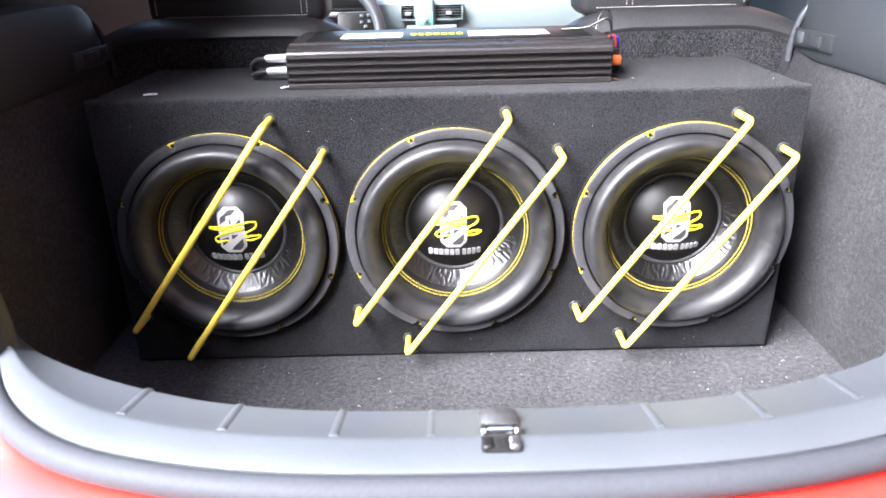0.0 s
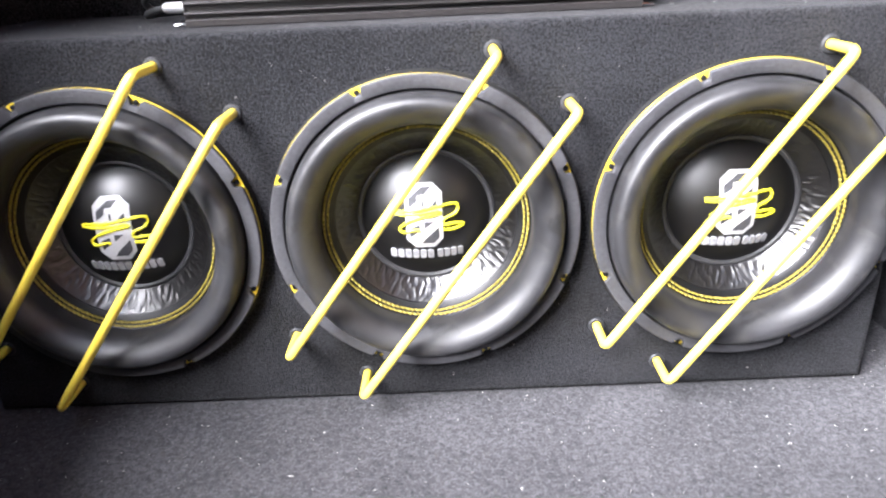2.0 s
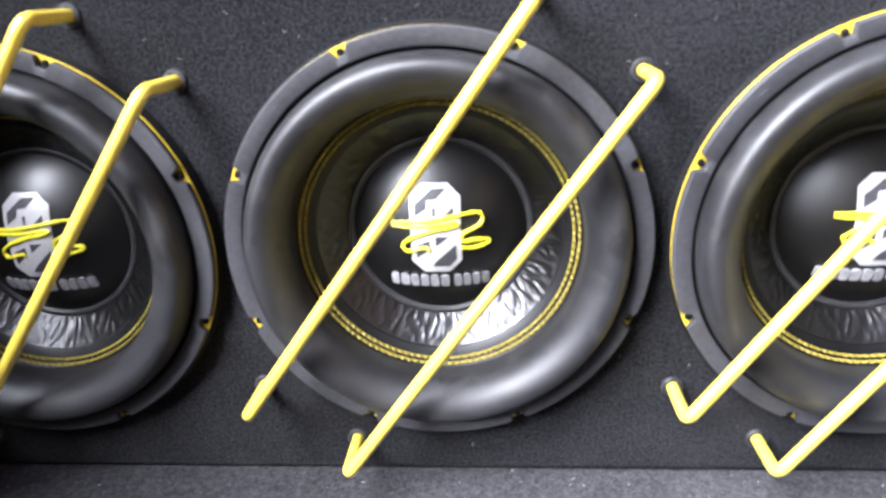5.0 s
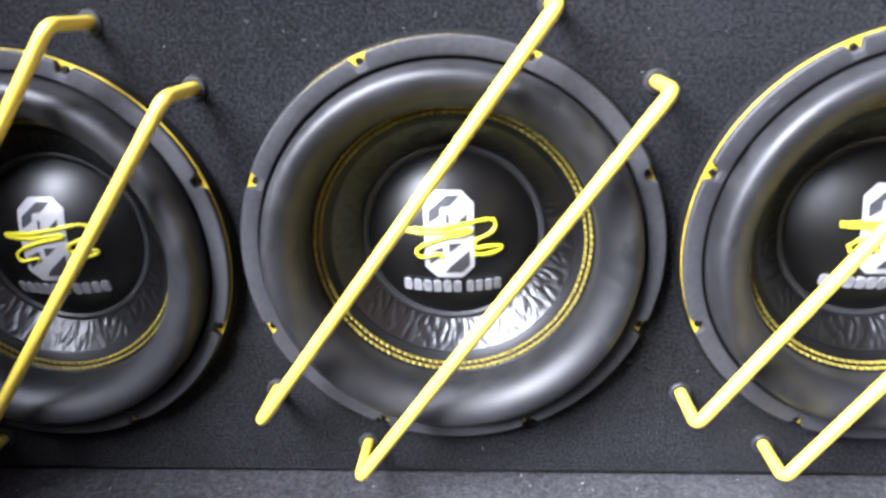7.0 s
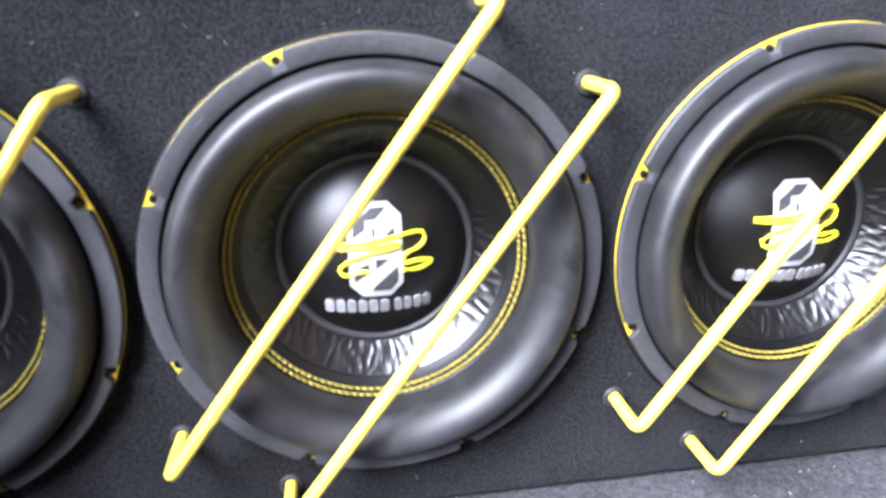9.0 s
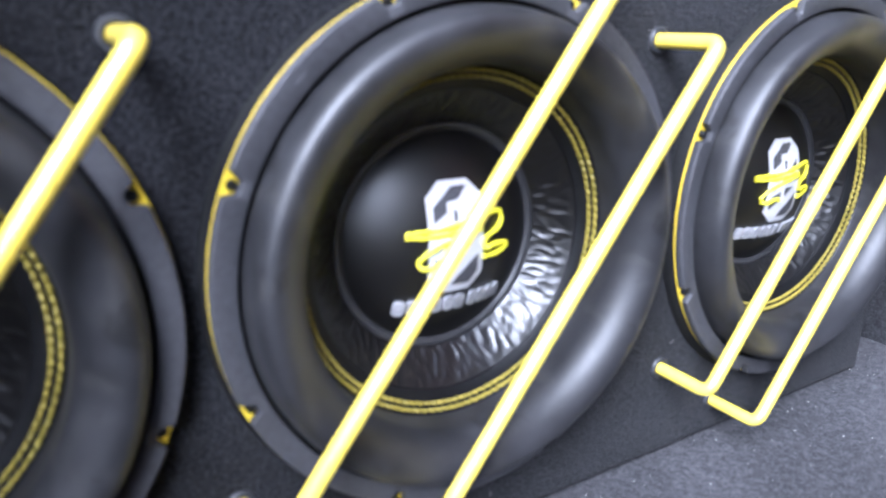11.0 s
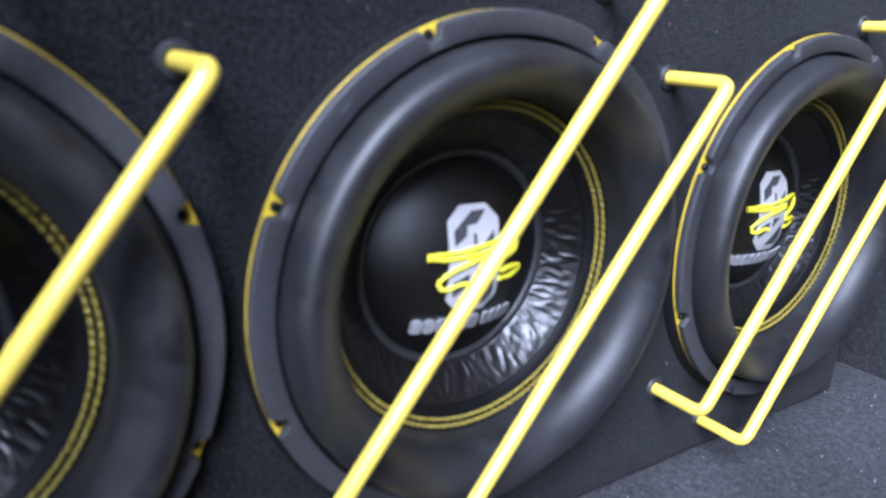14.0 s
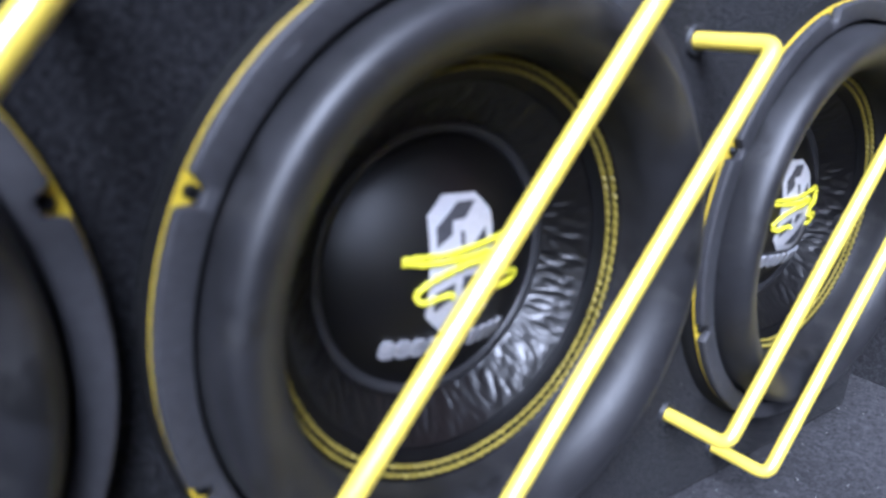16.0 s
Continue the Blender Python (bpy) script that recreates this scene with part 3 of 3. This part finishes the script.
def dome_patch(polygons, lift, thick=0.0008, step=0.004):
    """Flat outlines laid onto the dome with a little thickness. Metres."""
    bm = bmesh.new()
    for poly in polygons:
        bm.faces.new([bm.verts.new((u, v, 0)) for u, v in poly])
    for axis in (Vector((1, 0, 0)), Vector((0, 1, 0))):
        for k in range(-12, 13):
            bmesh.ops.bisect_plane(bm, geom=bm.verts[:] + bm.edges[:] + bm.faces[:], plane_co=axis * (k * step + 0.0003), plane_no=axis)
    ext = bmesh.ops.extrude_face_region(bm, geom=bm.faces[:])
    low = {v for v in ext["geom"] if isinstance(v, bmesh.types.BMVert)}
    for v in bm.verts:
        v.co = on_dome(v.co.x, v.co.y, lift - (thick if v in low else 0))
    return bm


def mm(points):
    return [(u / 1000, (v - 3.6) / 1000) for u, v in points]


def rounded_bar(u0, u1, v0, v1, r):
    pts = []
    for cu, cv, a0 in ((u1 - r, v1 - r, 0), (u0 + r, v1 - r, 90), (u0 + r, v0 + r, 180), (u1 - r, v0 + r, 270)):
        pts += [(cu + r * math.cos(radians(a0 + a)), cv + r * math.sin(radians(a0 + a))) for a in (0, 30, 60, 90)]
    return pts


def notch(r, z, a):
    """Cut-outs for the screws in the gasket's outer edge."""
    d = (math.degrees(a) - 22.5) % 45
    d = min(d, 45 - d)
    if r > 0.151 and d < 2.3:
        r -= 0.0068 * min(1.0, (2.3 - d) / 1.0)
    return r, z


def creased_cone():
    """The cone with short, mostly radial dents pressed into it."""
    profile = [(0.0956 - 0.0236 * k / 22, -0.0124 - 0.0216 * k / 22) for k in range(23)] + [(0.03, -0.056)]

    def dent(r, z, a):
        fade = min(1.0, max(0.0, (0.0950 - r) / 0.003), max(0.0, (r - 0.0725) / 0.003))
        at = Vector((math.cos(a) * 9, math.sin(a) * 9, r * 80 + 0.5 * math.sin(a * 7)))
        ridge = 1 - abs(noise.noise(at * 1.25)) * 3.2
        second = 1 - abs(noise.noise(at * 2.3 + Vector((7, 3, 1)))) * 3.0
        h = 0.00042 * max(-0.4, ridge) + 0.0002 * max(-0.4, second)
        return r - h * 0.67 * fade, z + h * 0.74 * fade

    return lathe(profile, 640, shape=dent)


def subwoofer(x, label, shift):
    ob = thing("subwoofer", pose(x, 0, ZC, 90, 0, 0), label, "subwoofer", "subwoofers in the box")
    # black ring reaches past the rim to paint its shadow line on the carpet
    part("carpet_seal", lathe([(0.1444, 0.0002), (0.1590, 0.0002), (0.1592, 0.0020), (0.1572, 0.0060), (0.1562, 0.0092), (0.1444, 0.0092)], 160, closed=True), M_GROMMET, ob, "thin black sealing ring widened to draw the rim's shadow")
    rim = part("basket", lathe([(0.1455, 0.0093), (0.1560, 0.0093), (0.1564, 0.0096), (0.1564, 0.0104), (0.1562, 0.0106), (0.1455, 0.0106)], 180, closed=True), M_FLANGE, ob, "yellow painted metal basket rim")
    rim.location = (*shift, 0.0)
    bm = lathe([(0.1434, 0.0108), (0.1562, 0.0108), (0.1568, 0.0114), (0.1566, 0.0156), (0.1556, 0.0166), (0.1446, 0.0168), (0.1436, 0.0160)], 720, closed=True, shape=notch)
    for k in range(8):
        a = radians(45 * k)
        tube([(0.1500 * math.cos(a + d), 0.1500 * math.sin(a + d), 0.0164) for d in (-0.024, 0, 0.024)], 0.0006, 6, bm)
    part("gasket", bm, M_GASKET, ob, "dark grey foam rubber gasket ring")
    arc = [(0.1249 + 0.0158 * math.cos(t) + 0.0050 * math.sin(t) ** 2, 0.0110 + 0.0240 * math.sin(t)) for t in [math.pi * k / 28 for k in range(29)]]
    prof = [(0.1443, 0.0030), (0.1412, 0.0030)] + arc + [(0.1094, 0.0045), (0.1090, -0.0010), (0.1086, -0.0033)]
    part("surround", lathe(prof, 200), M_SURROUND, ob, "dusty black rubber roll surround")
    part("flap", lathe([(0.1088, -0.0033), (0.1082, -0.0046), (0.1067, -0.0054), (0.1002, -0.0086), (0.0962, -0.0108), (0.0950, -0.0118), (0.0947, -0.0136)], 180), M_FLAP, ob, "stitched rubber edge of the cone")
    part("cone", creased_cone(), M_CONE, ob, "glossy black creased cone")
    part("glue_ring", lathe([(0.0743, -0.0334), (0.0735, -0.0320), (0.0720, -0.0314), (0.0705, -0.0318), (0.0687, -0.0330), (0.0675, -0.0352)], 160), M_RING, ob, "grey ring of glue round the dome")
    dome = part("dome", lathe([(0.068 * math.sin(k / 18 * math.pi / 2), dome_z(0.068 * math.sin(k / 18 * math.pi / 2))) for k in range(19)][::-1], 128), M_DOME, ob, "satin black dust cap dome")
    for r, row in ((0.1061, 0), (0.1022, 1)):
        bm = bmesh.new()
        n = 120
        tilt = 0.0035 / 0.0065
        for k in range(n):
            a = 2 * math.pi * (k + 0.35 * row) / n
            z = -0.0054 - (0.1067 - r) * tilt
            da = 2 * math.pi / n * 0.33
            pts = [(r * math.cos(a + s * da), r * math.sin(a + s * da), z + h) for s, h in ((-1, -0.0010), (-0.8, 0.0006), (0, 0.0012), (0.8, 0.0006), (1, -0.0010))]
            tube(pts, 0.00125, 7, bm, wobble=0.3)
        part("stitching", bm, M_THREAD, ob, "row of yellow stitches")
    for k in range(8):
        a = radians(22.5 + 45 * k)
        bm = lathe([(0, 0.0014), (0.0007, 0.0008), (0.0008, 0.0028), (0.0020, 0.0028), (0.0026, 0.0020), (0.0029, 0)], 16)
        s = part("screw", bm, M_SCREW, ob)
        s.location = (0.1524 * math.cos(a), 0.1524 * math.sin(a), 0.0104)
    # badge: plain silver octagon with dark cut-outs, yellow scrawl and two silver bars
    x0, x1, y0, y1, c = -21.3, 17.4, -25.2, 44.6, 9.5
    octagon = [(x0, y0 + c), (x0 + c, y0), (x1 - c, y0), (x1, y0 + c), (x1, y1 - c), (x1 - c, y1), (x0 + c, y1), (x0, y1 - c)]
    badge = part("badge", dome_patch([mm(octagon)], 0.0010), M_SILVER, dome, "silver octagonal badge", smooth=True)
    cuts = [[(-17.6, 29.5), (-4.0, 41.0), (6.8, 41.0), (-0.8, 33.2), (-8.4, 32.3), (-9.0, 26.0), (-17.6, 20.2)],
            [(12.0, 27.5), (4.0, 20.3), (12.0, 20.3)], [(-3.9, 27.0), (-1.9, 27.0), (-1.9, 20.3), (-3.9, 20.3)],
            [(-2.1, 4.3), (8.0, 4.3), (-2.1, -3.2)], [(13.4, -2.0), (13.4, -14.0), (7.5, -20.5), (-5.5, -20.5), (-2.0, -15.5)],
            [(-17.4, -3.0), (-7.0, 1.5), (-7.0, -5.5), (-17.4, -13.5)]]
    part("inlay", dome_patch([mm(p) for p in cuts], 0.0014), M_INLAY, badge, "dark inlay of the badge")
    for pts in ([(-35.3, 14.8), (-23.9, 16.0), (-10.0, 16.6), (9.7, 19.7), (25.5, 22.1), (32.4, 21.1), (33.8, 16.0), (29.5, 11.0), (19.6, 6.9), (17.8, 2.8), (19.6, 0.2), (27.5, 0.8), (37.4, -0.2), (37.6, -2.8), (27.5, -5.5), (17.6, -5.1)],
                [(-35.3, 13.2), (-21.9, 12.4), (-2.1, 13.4), (12.7, 15.2), (14.1, 12.8), (3.8, 10.8), (-2.1, 9.9), (-17.9, 4.7), (-26.8, -1.2), (-27.2, -5.3), (-22.9, -7.5), (-16.0, -5.5), (-9.6, -4.3), (-7.7, -6.3)]):
        run = [on_dome(p.x / 1000, (p.y - 3.6) / 1000, 0.0014) for p in curve_points([(u, v, 0) for u, v in pts], 5)]
        part("scrawl", tube(run, 0.0016, 8, wobble=0.6), M_SCRIBBLE, badge, "raised yellow scrawl")
    for u0, n, pitch in ((-40.0, 6, 8.0), (10.6, 4, 7.2)):
        for k in range(n):
            poly = mm(rounded_bar(u0 + pitch * k, u0 + pitch * (k + 1) - 1.3, -39.6, -28.8, 2.2))
            part("name_bar", dome_patch([poly], 0.0022, 0.0022), M_NAME, dome, "raised silver bar")
    return ob


subwoofer(WOOFERS[0], "black subwoofer with yellow stitching and rim in the dark corner", (0.0008, 0.0006))
subwoofer(WOOFERS[1], "black subwoofer with yellow stitching and rim, middle of three", (-0.0005, 0.0004))
subwoofer(WOOFERS[2], "black subwoofer with yellow stitching and rim beside grey wall", (-0.0007, 0.0009))

# ---- yellow grille bars ----
BARS = (((-0.246, 0.379), (-0.467, 0.083), -0.052), ((-0.178, 0.332), (-0.395, 0.0355), -0.052),
        ((0.0745, 0.381), (-0.145, 0.0855), -0.050), ((0.1475, 0.328), (-0.072, 0.034), -0.049),
        ((0.390, 0.3725), (0.183, 0.083), -0.047), ((0.4595, 0.322), (0.2525, 0.035), -0.045))
for (tx, tz), (bx, bz), out in BARS:
    top, low = Vector((tx, 0, tz)), Vector((bx, 0, bz))
    mid = (top + low) / 2
    bar = thing("grille_bar", Matrix.Translation(mid), "bent yellow steel guard bar in front of a subwoofer", "guard bar", "yellow guard bars")
    a, b = top - mid, low - mid
    pts = rounded([(a.x, 0.02, a.z), (a.x, out, a.z), (b.x, out, b.z), (b.x, 0.02, b.z)], 0.009)
    part("rod", tube(pts, 0.0048, 16), M_YELLOW, bar)
    for p in (a, b):
        g = part("grommet", lathe([(0.0053, 0.0016), (0.0060, 0.0026), (0.0078, 0.0024), (0.0088, 0.0012), (0.0090, 0.0)], 28), M_WASHER, bar, "grey plastic grommet")
        g.matrix_local = pose(p.x, 0, p.z, 90, 0, 0)

# ---- amplifier on the box ----
amp = thing("amplifier", pose(0.0, 0.058, BOX_H + 0.001, 0, 0, 0.4), "long black finned car amplifier lying on the carpeted box", "amplifier")
L, R = -0.2275, 0.2275
heights = [(0.0, 0.0), (0.0, 0.0052), (0.0008, 0.0060), (0.008, 0.0064), (0.008, 0.0098), (0.0012, 0.0101), (0.0005, 0.0108), (0.0008, 0.0124)]
for z in (0.0127, 0.0222, 0.0316):
    heights += [(0.0075, z + 0.0006), (0.0075, z + 0.0058), (0.0015, z + 0.0062), (0.0008, z + 0.0070), (0.0012, z + 0.0092)]
heights += [(0.0015, 0.0435), (0.0035, 0.0462), (0.010, 0.0500), (0.028, 0.0525), (0.03, 0.0545), (0.17, 0.0545), (0.174, 0.0525), (0.196, 0.0505), (0.2, 0.046), (0.2, 0.0)]
heights = [(y, z * 1.08) for y, z in heights]
bm = strip([[Vector((x, y, z)) for y, z in heights] for x in (L, R)])
for x in (L, R):
    vs = [v for v in bm.verts if abs(v.co.x - x) < 1e-5]
    bmesh.ops.contextual_create(bm, geom=vs)
part("heat_sink", bm, M_AMP, amp, "black finned aluminium body", smooth=False)
part("top_plate", block(L + 0.022, R - 0.022, 0.032, 0.168, 0.0585, 0.0605, 0.0008), M_GLOSS, amp, "glossy black top plate")
for x0, x1 in ((-0.158, -0.068), (0.03, 0.148)):
    part("mirror_strip", block(x0, x1, 0.060, 0.118, 0.0600, 0.0613, 0.0005), M_REFLECTION, amp, "silver strip painted white for its reflection")
for k in range(7):
    x = -0.056 + 0.0115 * k
    part("letter_bar", block(x, x + 0.0085, 0.084, 0.102, 0.0600, 0.0612, 0.0004), M_PRINT, amp, "yellow printed bar")
for x in (L, R):
    s = -1 if x < 0 else 1
    part("end_plate", block(min(x, x + s * 0.003), max(x, x + s * 0.003), 0.008, 0.192, 0.002, 0.046, 0.001), M_AMP, amp)
    part("foot", block(min(x, x + s * 0.014), max(x, x + s * 0.014), 0.004, 0.018, 0.0, 0.0025, 0.0008), M_CHROME, amp, "metal fixing lug")
for y, z in ((0.075, 0.033), (0.075, 0.0145)):
    m = pose(L - 0.004, y, z, 0, -90, 0)
    plug = part("plug", lathe([(0, 0.042), (0.0045, 0.042), (0.006, 0.038), (0.0065, 0.012), (0.0075, 0.010), (0.0075, 0)], 20), M_PLUG, amp, "white metal plug")
    plug.matrix_local = m
    cab = curve_points([(L - 0.044, y, z), (L - 0.06, y + 0.006, z - 0.003), (L - 0.072, y + 0.02, max(0.006, z - 0.015)), (L - 0.066, y + 0.06, 0.006), (L - 0.02, y + 0.11, 0.006), (L + 0.02, 0.215, 0.006)])
    part("cable", tube(cab, 0.0038, 10), M_CABLE, amp, "black signal cable")
part("terminal", block(R + 0.003, R + 0.028, 0.065, 0.115, 0.006, 0.036, 0.003), M_BLACK, amp, "black terminal block")
part("terminal_cap", block(R + 0.008, R + 0.029, 0.06, 0.085, 0.012, 0.027, 0.003), M_ORANGE, amp, "orange terminal cap")
for mat, dy, pts in ((M_REDWIRE, 0, [(0.004, 0.1, 0.03), (0.014, 0.09, 0.05), (0.022, 0.085, 0.052), (0.028, 0.1, 0.03), (0.022, 0.15, 0.01)]),
                     (M_BLUEWIRE, 0.004, [(0.008, 0.1, 0.03), (0.018, 0.09, 0.046), (0.027, 0.085, 0.05), (0.032, 0.1, 0.03), (0.03, 0.15, 0.008)]),
                     (M_CABLE, 0.0, [(-0.055, 0.10, 0.062), (-0.02, 0.085, 0.066), (0.004, 0.075, 0.078), (0.014, 0.080, 0.066), (0.02, 0.095, 0.02), (0.026, 0.15, 0.006)]),
                     (M_CABLE, 0.0, [(0.0, 0.12, 0.05), (0.008, 0.13, 0.078), (0.022, 0.135, 0.085), (0.03, 0.14, 0.06), (0.03, 0.16, 0.006)])):
    part("wire", tube(curve_points([(R + x, y + dy, z) for x, y, z in pts]), 0.0016, 8), mat, amp, "thin coloured wire")

# ---- lint on the carpets ----
bm = bmesh.new()
rng = random.Random(7)
for k in range(760):
    if k < 620:
        x, y, z = rng.uniform(-0.52, 0.55), rng.uniform(-0.42, 0.0), 0.0006
    elif k < 700:
        x, y, z = rng.uniform(-0.47, 0.46), rng.uniform(0.015, 0.25), BOX_H + 0.0006
    else:
        x, y, z = rng.uniform(0.47, 0.54), rng.uniform(-0.3, 0.1), 0.0006
    a, s = rng.uniform(0, math.pi), rng.choice((0.0002, 0.0003, 0.0003, 0.0004, 0.0006))
    n = rng.choice((1, 1, 1, 3))
    d = Vector((math.cos(a), math.sin(a), 0))
    tube([(x, y, z), Vector((x, y, z + 0.0003)) + d * s * n, Vector((x, y, z)) + (d + Vector((0.3, -0.3, 0))) * s * 2 * n], s * 0.45, 4, bm)
placed = 0
while placed < 26:
    x, z = rng.uniform(-0.47, 0.46), rng.uniform(0.02, 0.385)
    if min(math.hypot(x - c, z - ZC) for c in WOOFERS) < 0.162:
        continue
    placed += 1
    a, l = rng.uniform(0, 2 * math.pi), rng.uniform(0.0008, 0.0035)
    d, e = Vector((math.cos(a), 0, math.sin(a))) * l, Vector((-math.sin(a), 0, math.cos(a))) * l * rng.uniform(-0.5, 0.5)
    p = Vector((x, -0.0006, z))
    tube([p, p + d * 0.5 + e - Vector((0, 0.0005, 0)), p + d], rng.uniform(0.00007, 0.00014), 4, bm)
tube([(-0.429, 0.043, BOX_H + 0.001), (-0.42, 0.041, BOX_H + 0.002), (-0.411, 0.046, BOX_H + 0.001)], 0.0016, 5, bm)
tagged(part("lint", bm, M_LINT), "white lint and fibres on the carpet", "lint", kind="stuff")
